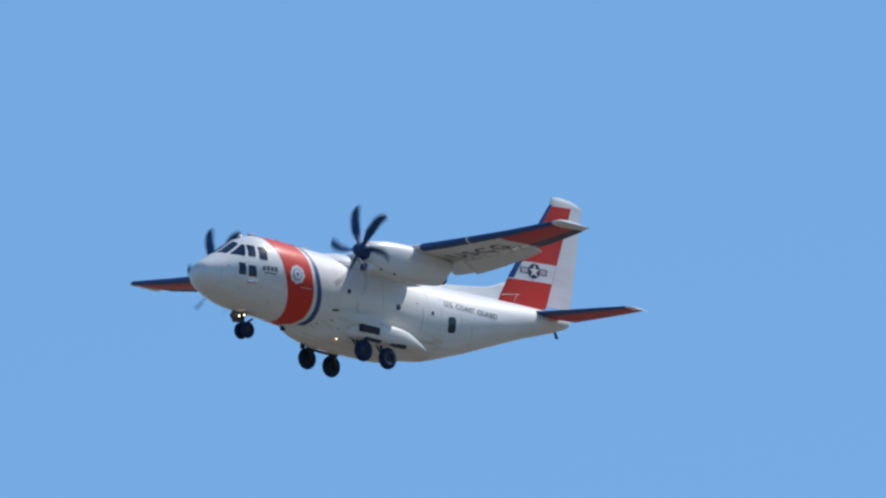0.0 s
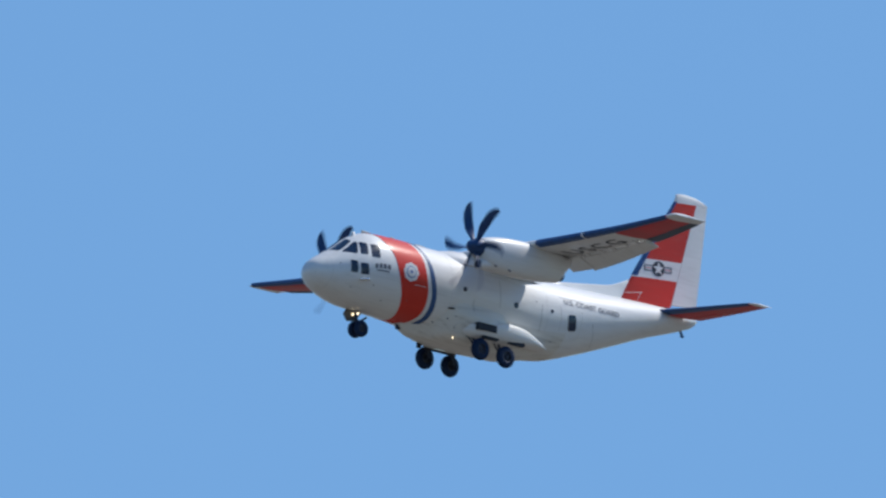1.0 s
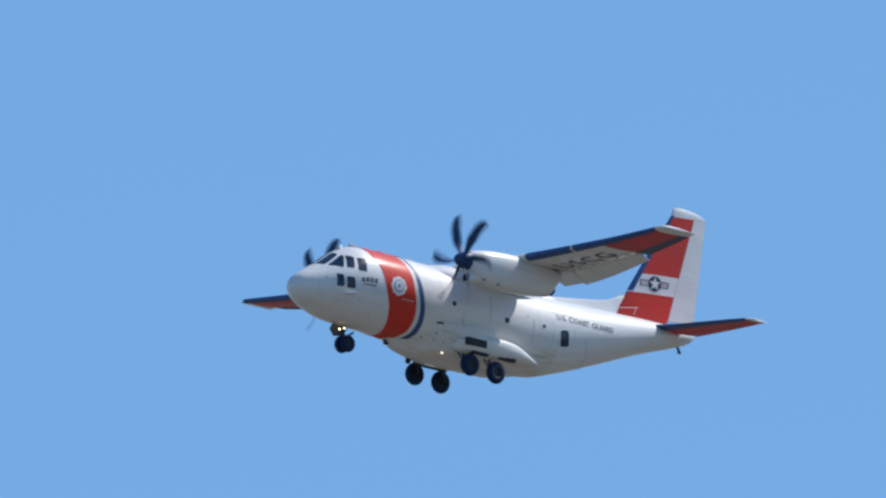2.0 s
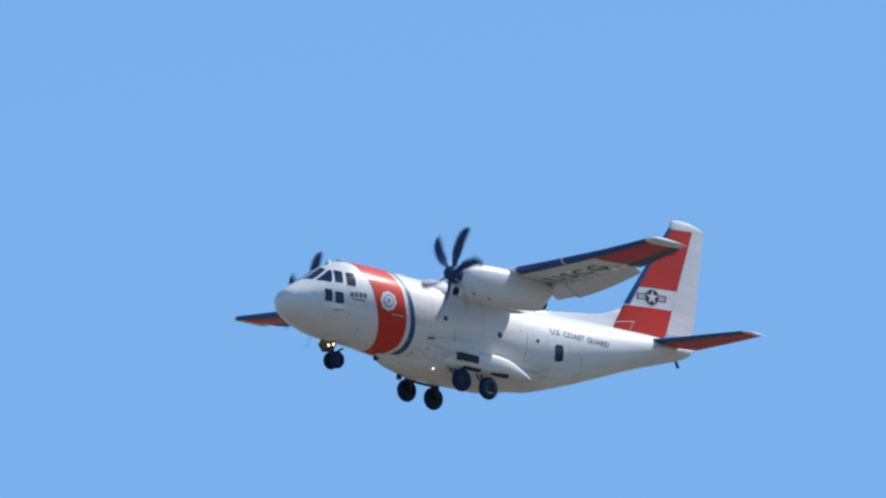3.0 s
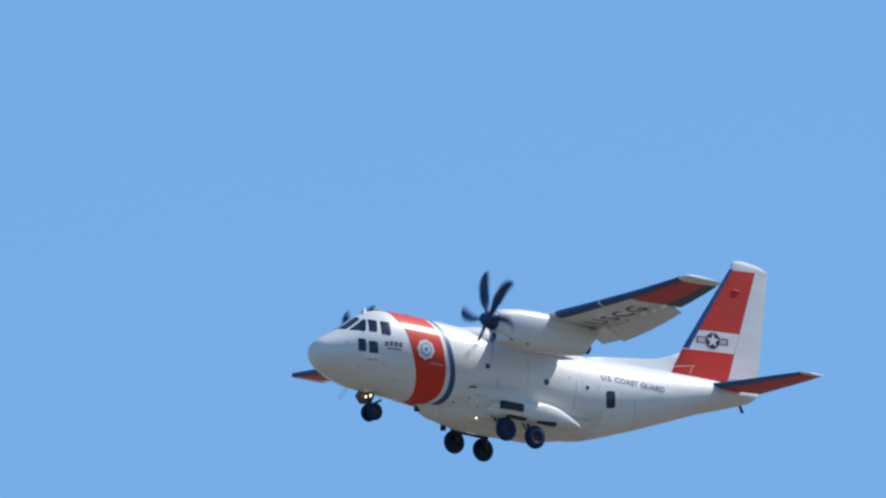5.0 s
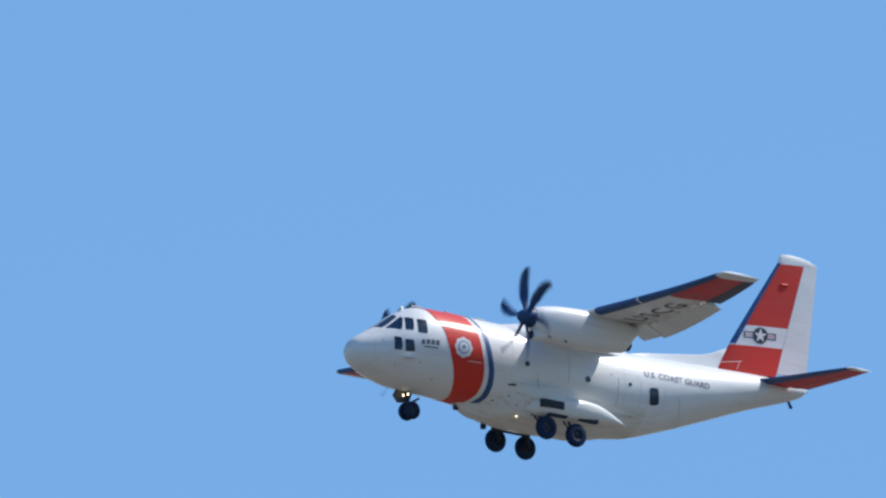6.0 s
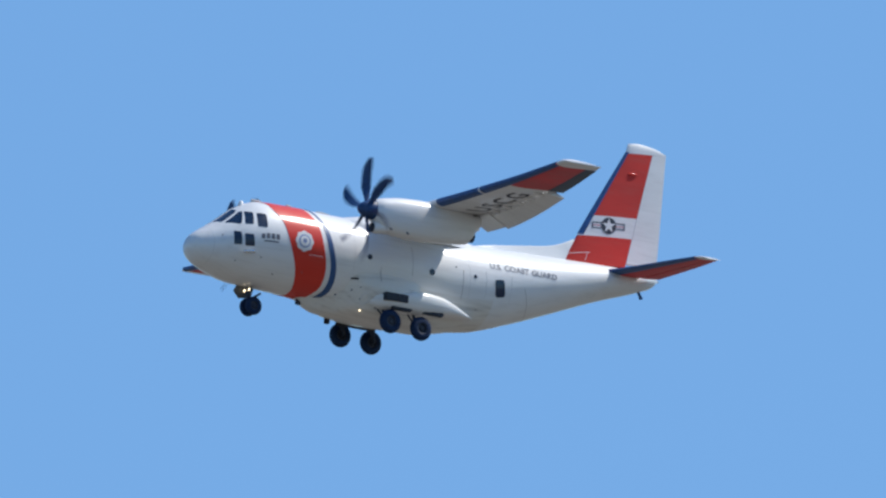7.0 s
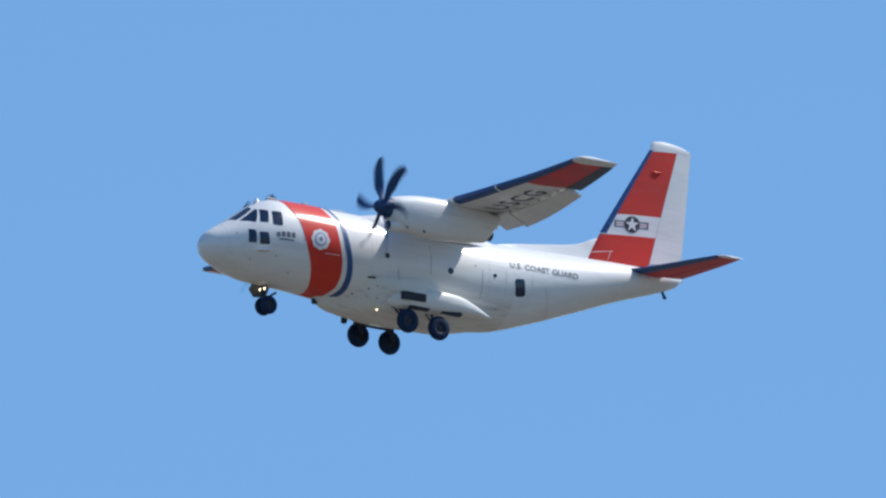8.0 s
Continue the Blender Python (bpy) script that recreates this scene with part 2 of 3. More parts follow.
def skin(x, a, off=0.0):
    """The outer skin: the round body and the faired belly, which leaves it smoothly."""
    p = hull(x, a, off)
    if 5.8 < x < 14.2:
        p.z += flank(x, a) * min(0.0, BELLY(x) - bottom_line(math.sqrt(x - NOSE)))
        side = min(abs(a), 360 - abs(a))
        swell = max(0.0, min(1.0, (side - 102) / 26)) * max(0.0, min(1.0, (172 - side) / 30))
        p.y += math.copysign(SWELL(x) * swell * swell * (3 - 2 * swell), p.y)
    return p


def angle_at(x, z):
    """The angle round the body at which the port skin has height z."""
    u = math.sqrt(x - NOSE)
    t, b = top_line(u), bottom_line(u)
    return math.degrees(math.acos(max(-1, min(1, (z - (t + b) / 2) / ((t - b) / 2)))))


def skin_patch(edge0, edge1, a0, a1, n=40, m=4, off=0.015):
    """A painted band on the body between two lines x(a)."""
    rings = []
    for i in range(n + 1):
        a = a0 + (a1 - a0) * i / n
        x0, x1 = edge0(a), edge1(a)
        line = [hull(x0 + (x1 - x0) * k / m, a, off) for k in range(m + 1)]
        rings.append(line + [hull(x1, a, -0.02), hull(x0, a, -0.02)])
    return loft(rings)


def skin_quad(corners, off=0.012, deep=-0.02, n=6, side=1, rounding=0.12):
    """A raised pane on the body between four (x, angle) corners, with rounded corners; side -1: on starboard."""
    c = [np.array(p, float) for p in corners]
    pts = []
    for k in range(4):
        p, q, r = c[k - 1], c[k], c[(k + 1) % 4]
        for s in (0.0, 0.5, 1.0):
            e0, e1 = q + (p - q) * rounding, q + (r - q) * rounding
            pts.append((1 - s) ** 2 * e0 + 2 * s * (1 - s) * q + s * s * e1)
        e1, nxt = q + (r - q) * rounding, r + (q - r) * rounding
        for s in (0.25, 0.5, 0.75):
            pts.append(e1 + (nxt - e1) * s)
    mid = sum(pts) / len(pts)
    ring = lambda f, o: [skin(*(mid + (p - mid) * f), o) for p in pts]
    flip = lambda r: [Vector((v.x, v.y * side, v.z)) for v in r]
    return loft([flip(ring(1.0, deep)), flip(ring(1.0, off)), flip(ring(0.5, off)), flip(ring(0.02, off))])


def lettering(text, size, place, thick=0.0, spread=1.0):
    """Words in the built-in font laid on a surface: place(u, v) gives the point."""
    cu = bpy.data.curves.new("t", "FONT")
    cu.body, cu.size, cu.resolution_u = text, size, 3
    cu.offset, cu.space_character = thick, spread
    cu.align_x = "CENTER"
    ob = new("t", cu)
    me = ob.evaluated_get(bpy.context.evaluated_depsgraph_get()).to_mesh()
    bm = bmesh.new()
    bm.from_mesh(me)
    bpy.data.objects.remove(ob)
    for v in bm.verts:
        v.co = place(v.co.x, v.co.y)
    bmesh.ops.remove_doubles(bm, verts=bm.verts, dist=0.0005)
    bm.verts.index_update()
    return bm


def letters(bm):
    """The separate shapes of a lettering, one bmesh each."""
    left, out = set(bm.verts), []
    while left:
        seed = next(v for v in bm.verts if v in left)
        shape, todo = {seed}, [seed]
        while todo:
            for e in todo.pop().link_edges:
                for v in e.verts:
                    if v not in shape:
                        shape.add(v)
                        todo.append(v)
        left -= shape
        one = bm.copy()
        keep = {v.index for v in shape}
        one.verts.ensure_lookup_table()
        bmesh.ops.delete(one, geom=[v for v in one.verts if v.index not in keep], context="VERTS")
        out.append(one)
    bm.free()
    return out


aircraft = tagged(new("transport_aircraft"), "white and orange twin-propeller transport aircraft, landing gear down", "aircraft")


def make_body():
    xs = [NOSE, 0.604, 0.615, 0.64, 0.68, 0.74, 0.82, 0.92, 1.05] + list(np.arange(1.2, 4.6, 0.2)) + list(np.arange(4.8, 22.4, 0.4)) + [22.5, 22.7, 22.85, 22.95]
    rings = [[hull(x, a) for a in np.arange(0, 360, 5.0)] for x in xs]
    body = part("fuselage", loft(rings), WHITE, aircraft)
    front, rear = ((lambda a, f=curve(*rows): f(abs(a))) for rows in (
        ((0, 3.72), (42, 3.84), (62, 4.09), (96, 4.43), (124, 4.84), (151, 5.17), (166, 5.30), (180, 5.36)),
        ((0, 5.5), (35, 5.61), (53, 5.76), (86, 5.95), (114, 6.19), (130, 6.27), (143, 6.28), (155, 6.18), (168, 6.08), (180, 6.05))))
    part("orange_stripe", skin_patch(front, rear, -180, 180, 90, 8), ORANGE, body, "slanted broad orange band", at=(0, 0, 0))
    width = curve((0, 0.12), (42, 0.13), (62, 0.19), (95, 0.25), (180, 0.27))
    part("blue_stripe", skin_patch(lambda a: rear(a) + 0.23, lambda a: rear(a) + 0.23 + width(abs(a)), -180, 180, 90, 2), BLUE, body, "narrow blue band", at=(0, 0, 0))
    # flight deck glazing
    panes = [[(1.84, 35.5), (2.33, 58.5), (2.62, 31.5), (2.54, 27.5)], [(2.66, 33.5), (2.93, 44.5), (2.78, 66.5), (2.47, 60.5)], [(3.03, 48), (3.41, 54), (3.35, 76), (2.95, 71.5)],
             [(1.99, 66.5), (2.26, 73.5), (2.28, 97.5), (1.97, 95)], [(2.38, 78.5), (2.74, 83), (2.82, 101.5), (2.42, 100)]]
    for q in panes:
        for side in (1, -1):
            part("window_pane", skin_quad(q, side=side), GLASS, body, "dark flight deck pane", at=(0, 0, 0))
    for side in (1, -1):
        part("windscreen", skin_quad([(1.72, 2), (1.79, 29), (2.50, 22), (2.62, 2)], side=side), GLASS, body, "dark front windscreen pane", at=(0, 0, 0))
    # cabin portholes and door windows
    def round_pane(x, z, r):
        a = angle_at(x, z)
        p = hull(x, a)
        n = (hull(x, a, 0.1) - p).normalized()
        t1 = Vector((1, 0, 0))
        t2 = n.cross(t1).normalized()
        ring = lambda k, o: [p + n * o + t1 * k * math.cos(s) + t2 * k * math.sin(s) for s in np.arange(0, math.tau, math.tau / 18)]
        return loft([ring(r, -0.03), ring(r, 0.014), ring(r * 0.1, 0.016)])
    for x, z, r in ((8.16, 0.2, 0.11), (11.13, 0.04, 0.13), (13.2, 0.18, 0.08)):
        part("porthole", round_pane(x, z, r), PANE, body, at=(0, 0, 0))
    part("door_window", skin_quad([(14.13, 86), (14.57, 86), (14.70, 110), (14.24, 110)], rounding=0.2), GLASS, body, "dark rounded side door window", at=(0, 0, 0))
    # writing
    for one in letters(lettering("U.S. COAST GUARD", 0.33, lambda u, v: hull(15.55 + 1.1 * u, angle_at(15.55 + 1.1 * u, 0.66 + v), 0.016), 0.004)):
        part("letter", one, FADED, body, "dark painted letter", smooth=False, at=(0, 0, 0))
    for k in range(4):
        x = 3.08 + 0.22 * k
        part("marking", skin_quad([(x, 84), (x + 0.15, 84.5), (x + 0.15, 91.5), (x, 91)], rounding=0.1), FADED, body, at=(0, 0, 0))
    part("marking", skin_quad([(3.2, 93.5), (3.85, 94), (3.85, 96), (3.2, 95.5)], rounding=0.1), FADED, body, at=(0, 0, 0))
    # emblem on the stripe: white disc with a scalloped rim and a blue centre
    def disc(x, z, r, off, wave=0.0):
        pts = []
        for k in range(48):
            s = math.tau * k / 48
            rr = r * (1 + wave * math.cos(8 * s))
            pts.append((rr * math.cos(s), rr * math.sin(s)))
        f = lambda q, o: [hull(x + u * q, angle_at(x + u * q, z + v * q), o) for u, v in pts]
        return loft([f(1, -0.01), f(1, off), f(0.5, off), f(0.02, off)])
    part("emblem", disc(5.04, 0.36, 0.41, 0.026, 0.05), WHITE, body, "round white emblem with a blue middle", at=(0, 0, 0))
    part("emblem", disc(5.04, 0.36, 0.27, 0.034), PALE, body, "pale blue ring", at=(0, 0, 0))
    part("emblem", disc(5.04, 0.36, 0.215, 0.040), WHITE, body, at=(0, 0, 0))
    part("emblem", disc(5.04, 0.37, 0.09, 0.046), PALE, body, "small blue shield", at=(0, 0, 0))
    part("marking", skin_quad([(5.3, 103), (5.95, 101.5), (5.96, 102.2), (5.3, 103.7)], off=0.024, rounding=0.1), WHITE, body, at=(0, 0, 0))
    # wing root hump over the cabin
    hump = []
    for x, w, h in ((7.0, 0.5, 0.03), (7.6, 1.1, 0.16), (8.4, 1.45, 0.32), (9.5, 1.5, 0.40), (11.0, 1.5, 0.36), (12.2, 1.4, 0.24), (13.4, 1.0, 0.08), (14.2, 0.5, 0.01)):
        hump.append([Vector((x, w * math.cos(s), 1.70 - 0.3 * (1 - abs(math.sin(s))) + (h + 0.12) * max(math.sin(s), -0.6))) for s in np.arange(0, math.tau, math.tau / 24)])
    part("wing_root_fairing", loft(hump), WHITE, aircraft)


make_body()


# ================= belly fairing and gear sponsons =================
def oval(x, cy, cz, w, top, bot, n=28, power=2.3):
    out = []
    for k in range(n):
        c, s = math.cos(math.tau * k / n), math.sin(math.tau * k / n)
        y = w * math.copysign(abs(c) ** (2 / power), c)
        z = (top if s > 0 else bot) * math.copysign(abs(s) ** (2 / power), s)
        out.append(Vector((x, cy + y, cz + z)))
    return out


def body_of(rows, cy=0.0, step=0.2, **k):
    """A faired body: rows of x, half width, centre height, up, down."""
    fs = [curve(*[(r[0], r[i]) for r in rows]) for i in range(1, 5)]
    xs = np.arange(rows[0][0], rows[-1][0] + 1e-6, (rows[-1][0] - rows[0][0]) / round((rows[-1][0] - rows[0][0]) / step))
    return loft([oval(x, cy, fs[1](x), max(fs[0](x), 0.004), max(fs[2](x), 0.004), max(fs[3](x), 0.004), **k) for x in xs])


def make_belly():
    part("belly_fairing", loft([[skin(x, a, min(0.01, 0.24 * flank(x, a) - 0.03)) for a in np.arange(96, 265, 3.0)] for x in [5.8, 5.84, 5.88, 5.95, 6.02, 6.1, 6.2, 6.3] + list(np.arange(6.4, 14.21, 0.15))]), GRIMY_BOUNCE, aircraft, "white belly fairing with brown oil streaks")
    for s in (-1, 1):
        sp = part("gear_sponson", body_of([(7.9, 0.04, -1.4, 0.03, 0.06), (8.15, 0.15, -1.38, 0.06, 0.18), (8.45, 0.40, -1.36, 0.12, 0.33), (8.8, 0.67, -1.34, 0.19, 0.45), (9.4, 0.82, -1.3, 0.22, 0.52), (10.8, 0.84, -1.22, 0.40, 0.58),
                                           (11.6, 0.76, -1.24, 0.36, 0.45), (12.3, 0.60, -1.33, 0.25, 0.26), (12.9, 0.40, -1.44, 0.12, 0.12), (13.3, 0.2, -1.5, 0.04, 0.04)], cy=s * 1.3, power=2.9), WHITE, aircraft)
        part("air_outlet", box(9.33, s * 2.03, -1.33, 1.06, 0.28, 0.32, 0.015), DARK, sp, "dark slatted air outlet", at=(0, 0, 0))
        for k in range(6):
            part("slat", box(8.93 + 0.16 * k, s * 2.175, -1.33, 0.03, 0.02, 0.30, 0.0), RIM, sp, at=(0, 0, 0))
        part("gear_bay", box(9.68, s * 1.87, -1.70, 0.98, 0.3, 0.16, 0.05), DARK, sp, "dark open wheel bay", at=(0, 0, 0))
        part("gear_bay", box(11.2, s * 1.82, -1.66, 1.02, 0.3, 0.18, 0.05), DARK, sp, "dark open wheel bay", at=(0, 0, 0))


make_belly()


# ================= landing gear =================
def wheel_tyre(r, w, rim):
    p = [(rim, -w * 0.42), (rim + 0.03, -w * 0.5)] + [(rim + (r - rim) * (0.35 + 0.65 * math.sin(s)), -w / 2 * math.cos(s) if abs(math.cos(s)) > 1e-6 else 0) for s in np.linspace(0.15, math.pi - 0.15, 13)]
    p += [(rim + 0.03, w * 0.5), (rim, w * 0.42)]
    return lathe(p)


def wheel_rim(rim, w):
    return lathe([(0.0, -w * 0.34), (0.07, -w * 0.36), (0.09, -w * 0.22), (rim * 0.75, -w * 0.2), (rim * 0.86, -w * 0.4), (rim + 0.004, -w * 0.43), (rim + 0.004, w * 0.43), (rim * 0.86, w * 0.4), (rim * 0.75, w * 0.2), (0.09, w * 0.22), (0.07, w * 0.36), (0.0, w * 0.34)])


def make_gear():
    first = None
    for s in (-1, 1):
        for x, z in ((9.22, -2.29), (10.68, -2.37)):
            leg = join(tube((x - 0.25, s * 1.5, -1.5), (x, s * 1.60, z + 0.02), 0.06), tube((x, s * 1.55, z), (x, s * 1.98, z), 0.05), tube((x - 0.5, s * 1.5, -1.7), (x - 0.05, s * 1.58, z + 0.1), 0.035))
            gear = part("main_gear_leg", leg, STEEL, aircraft)
            if first is None:
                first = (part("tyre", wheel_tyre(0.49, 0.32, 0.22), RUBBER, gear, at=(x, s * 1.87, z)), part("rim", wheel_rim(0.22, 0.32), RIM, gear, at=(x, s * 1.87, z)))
            else:
                for o in first:
                    again(o, (x, s * 1.87, z), gear)
    leg = join(tube((3.55, 0, -1.5), (3.77, 0, -2.24), 0.075), tube((3.77, -0.22, -2.24), (3.77, 0.22, -2.24), 0.05), tube((4.2, 0, -1.65), (3.66, 0, -2.0), 0.045), tube((3.5, -0.1, -1.6), (3.5, -0.1, -1.95), 0.03))
    nose = part("nose_gear_leg", leg, STEEL, aircraft)
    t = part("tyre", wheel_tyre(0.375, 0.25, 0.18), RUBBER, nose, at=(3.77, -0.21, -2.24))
    r = part("rim", wheel_rim(0.18, 0.24), RIM, nose, at=(3.77, -0.21, -2.24))
    again(t, (3.77, 0.21, -2.24), nose)
    again(r, (3.77, 0.21, -2.24), nose)
    for y in (-0.17, 0.17):
        lamp = part("taxi_lamp", lathe([(0.0, 0.10), (0.06, 0.09), (0.1, 0.0), (0.11, -0.03), (0.1, -0.03)], "x", 20), STEEL, nose, at=(3.58, y, -1.60))
        part("lens", lathe([(0.0, -0.05), (0.035, -0.045), (0.055, -0.02), (0.0, -0.015)], "x", 20), LAMP, nose, "lit warm taxi lamp lens", at=(3.58, y, -1.60))
    out = [(3.20, -1.40), (3.10, -1.64), (3.40, -1.90), (3.95, -1.82), (4.0, -1.45)]
    door = loft([[Vector((x, 0.22 + 0.3 * (-1.4 - z) + o, z)) for x, z in out] for o in (-0.015, 0.015)])
    part("gear_door", door, SHADE, nose, "grey open nose gear door", smooth=False, at=(0, 0, 0))


make_gear()


# ================= wing =================
LE = curve((0, 8.70), (5.4, 8.82), (14.35, 9.28))
CHORD = curve((0, 3.5), (5.4, 3.45), (14.0, 1.84), (14.35, 1.72))
RISE = curve((0, 1.98), (5.4, 1.98), (10.0, 2.10), (14.35, 2.38))
SPLIT = 0.73


def foil(c, upper, thick=0.14):
    """Height of a wing section at the share c of its chord."""
    t = 5 * thick * (0.2969 * math.sqrt(c) - 0.126 * c - 0.3516 * c * c + 0.2843 * c**3 - 0.1036 * c**4)
    camber = 0.022 * (1 - (2 * c - 0.9) ** 2)
    return camber + t if upper else camber - t


def wing_point(y, c, upper, off=0.0):
    """A point on the wing's skin; y of either sign."""
    w = abs(y)
    z = foil(c, upper) * CHORD(w) + (off if upper else -off)
    return Vector((LE(w) + c * CHORD(w) - (off if c < 0.02 else 0), y, RISE(w) + z))


def wing_ring(y, c0=0.0, c1=SPLIT, off=0.0, n=14):
    cs = [c0 + (c1 - c0) * (k / n) ** 2 for k in range(n + 1)]
    return [wing_point(y, c, True, off) for c in cs[::-1]] + [wing_point(y, c, False, off) for c in cs[1:]]


def boot_ring(y, c1=0.085):
    out = wing_ring(y, 0, c1, 0.014, 7)
    return out + wing_ring(y, 0, c1, -0.03, 7)[::-1]


def wedge(y, c0, c1, turn, drop=0.0, back=0.0, fat=1.0):
    """Section of a flap or aileron between two shares of the chord, turned trailing edge down."""
    w = abs(y)
    h = Vector((LE(w) + c0 * CHORD(w), y, RISE(w) + (foil(c0, True) + foil(c0, False)) / 2 * CHORD(w)))
    pts = []
    for k in range(9):
        c = c0 + (c1 - c0) * (k / 8) ** 1.3
        pts.append((c, True))
    half = []
    for c, _ in pts:
        e = min(1.0, math.sqrt(max((c - c0) / (c1 - c0) * 9, 0.0)))
        mid = (foil(c, True) + foil(c, False)) / 2
        t = (foil(c, True) - foil(c, False)) / 2 * e * fat
        half.append(((c - c0) * CHORD(w), mid * CHORD(w) - (h.z - RISE(w)), max(t * CHORD(w), 0.008)))
    ring = [Vector((x, 0, z + t)) for x, z, t in half[::-1]] + [Vector((x, 0, z - t)) for x, z, t in half[1:]]
    m = Matrix.Rotation(radians(turn), 3, "Y")
    return [h + m @ p + Vector((back, 0, -drop)) for p in ring]


def span(y0, y1, n, s):
    return [s * (y0 + (y1 - y0) * k / n) for k in range(n + 1)]


def make_wing():
    centre = part("wing_centre", loft([wing_ring(y) for y in span(-5.4, 5.4, 8, 1)]), WHITE, aircraft)
    for s in (-1, 1):
        end = 13.75 if s < 0 else 13.95
        panel = part("wing_panel", loft([wing_ring(y) for y in span(5.4, 10.3, 8, s)]), WHITE, aircraft)
        part("outer_wing_panel", loft([wing_ring(y) for y in span(10.3, end, 5, s)]), HAZED_ORANGE, panel, "orange outer wing panel")
        if s < 0:
            port_panel = panel
        tip = [wing_ring(s * end, 0, 1.0)]
        for k, f in ((14.0, 0.96), (14.15, 0.82), (14.30, 0.6), (14.42, 0.25)):
            r = wing_ring(s * k, 0, 1.0)
            back = max(p.x for p in r)
            low = min(p.z for p in r)
            tip.append([Vector((back - (back - p.x) * (0.94 + 0.06 * f), p.y, low + 0.02 + (p.z - low) * f)) for p in r])
        part("wing_tip", loft(tip), WHITE, panel)
        # to starboard the boot is lengthened over the tip to darken the cap
        for y0, y1 in ((5.55, 8.42), (8.56, 13.7 if s < 0 else 14.2)):
            part("deicing_boot", loft([boot_ring(y) for y in span(y0, y1, 6, s)]), BOOT, panel, "black rubber leading edge boot, haze blue in its colour")
        part("deicing_boot", loft([boot_ring(y) for y in span(1.9, 4.1, 4, s)]), BOOT, centre, "black rubber leading edge boot, haze blue in its colour")
        part("aileron", loft([wedge(y, SPLIT, 1.0, 1.0) for y in span(10.2, 13.7, 4, s)]), SLATE, panel, "dark grey aileron")
        part("flap", loft([wedge(y, SPLIT - 0.05, 1.0, 13, 0.05, 0.04, 1.2) for y in span(0.9, 3.5, 4, s)]), WHITE, centre, "lowered white flap")
        droop = curve((5.7, 31), (10.25, 9))
        part("flap", loft([wedge(y, SPLIT - 0.022, 1.0, droop(abs(y)), 0.095, 0.085, 1.15) for y in span(5.72, 10.25, 6, s)]), WHITE, panel, "lowered white flap")
        part("flap", loft([wedge(y, SPLIT - 0.05, 0.97, 30, 0.07, 0.02, 1.2) for y in span(4.5, 5.82, 3, s)]), WHITE, panel, "lowered white flap")
        # hinge brackets in the gap ahead of the flap
        for y in (6.3, 7.2, 8.1, 9.0, 9.8):
            x, z = LE(y) + SPLIT * CHORD(y), wing_point(y, SPLIT, False).z
            part("flap_bracket", body_of([(x - 0.42, 0.02, z - 0.02, 0.03, 0.03), (x - 0.2, 0.06, z - 0.05, 0.07, 0.07), (x + 0.08, 0.055, z - 0.09, 0.07, 0.06), (x + 0.24, 0.015, z - 0.1, 0.02, 0.02)], cy=s * y, step=0.08, n=10), WHITE, panel)
    # writing under the port wing, its top to the leading edge
    def under(u, v):
        y = -7.62 - u
        c = 0.62 - v / CHORD(abs(y))
        return wing_point(y, c, False, 0.014)
    for one in letters(lettering("USCG", 1.3, under, 0.012, 1.2)):
        part("letter", one, INK, port_panel, "large dark painted letter", smooth=False)


make_wing()


# ================= engines and propellers =================
HUB_X, HUB_Y, HUB_Z = 6.07, 4.74, 1.38
propellers = []


def nacelle_mesh():
    return body_of([(6.36, 0.40, 1.38, 0.40, 0.42), (6.5, 0.47, 1.38, 0.47, 0.60), (6.9, 0.55, 1.38, 0.56, 0.80), (7.6, 0.62, 1.38, 0.66, 0.92), (8.5, 0.66, 1.38, 0.70, 0.95),
                    (9.6, 0.64, 1.38, 0.70, 0.88), (10.5, 0.58, 1.40, 0.55, 0.78), (10.85, 0.53, 1.42, 0.48, 0.74), (11.0, 0.50, 1.5, 0.35, 0.55), (11.25, 0.44, 1.6, 0.25, 0.32)], step=0.15, n=36, power=2.4)


def blade_mesh():
    """A swept, twisted blade that points up, its tip trailing to port."""
    rings = []
    for k in range(19):
        q = k / 18
        r = 0.30 + 1.80 * q
        chord = curve((0, 0.18), (0.12, 0.24), (0.4, 0.40), (0.75, 0.40), (0.92, 0.31), (1.0, 0.09))(q)
        thick = curve((0, 0.10), (0.15, 0.06), (0.5, 0.03), (1, 0.008))(q)
        pitch = radians(66 - 40 * q)
        sweep = curve((0, 0.0), (0.35, 0.09), (0.65, 0.05), (0.85, -0.07), (1.0, -0.24))(q)
        ring = []
        for j in range(14):
            s = math.tau * j / 14
            along, across = chord / 2 * math.cos(s), thick * math.sin(s)
            # leading edge turns to starboard (+y) and forward (-x)
            ring.append(Vector((-along * math.cos(pitch + math.pi / 2) * -1 + across * math.cos(pitch), sweep + along * math.cos(pitch) + across * math.sin(pitch) * 0.5, r)))
        rings.append(ring)
    return loft(rings)


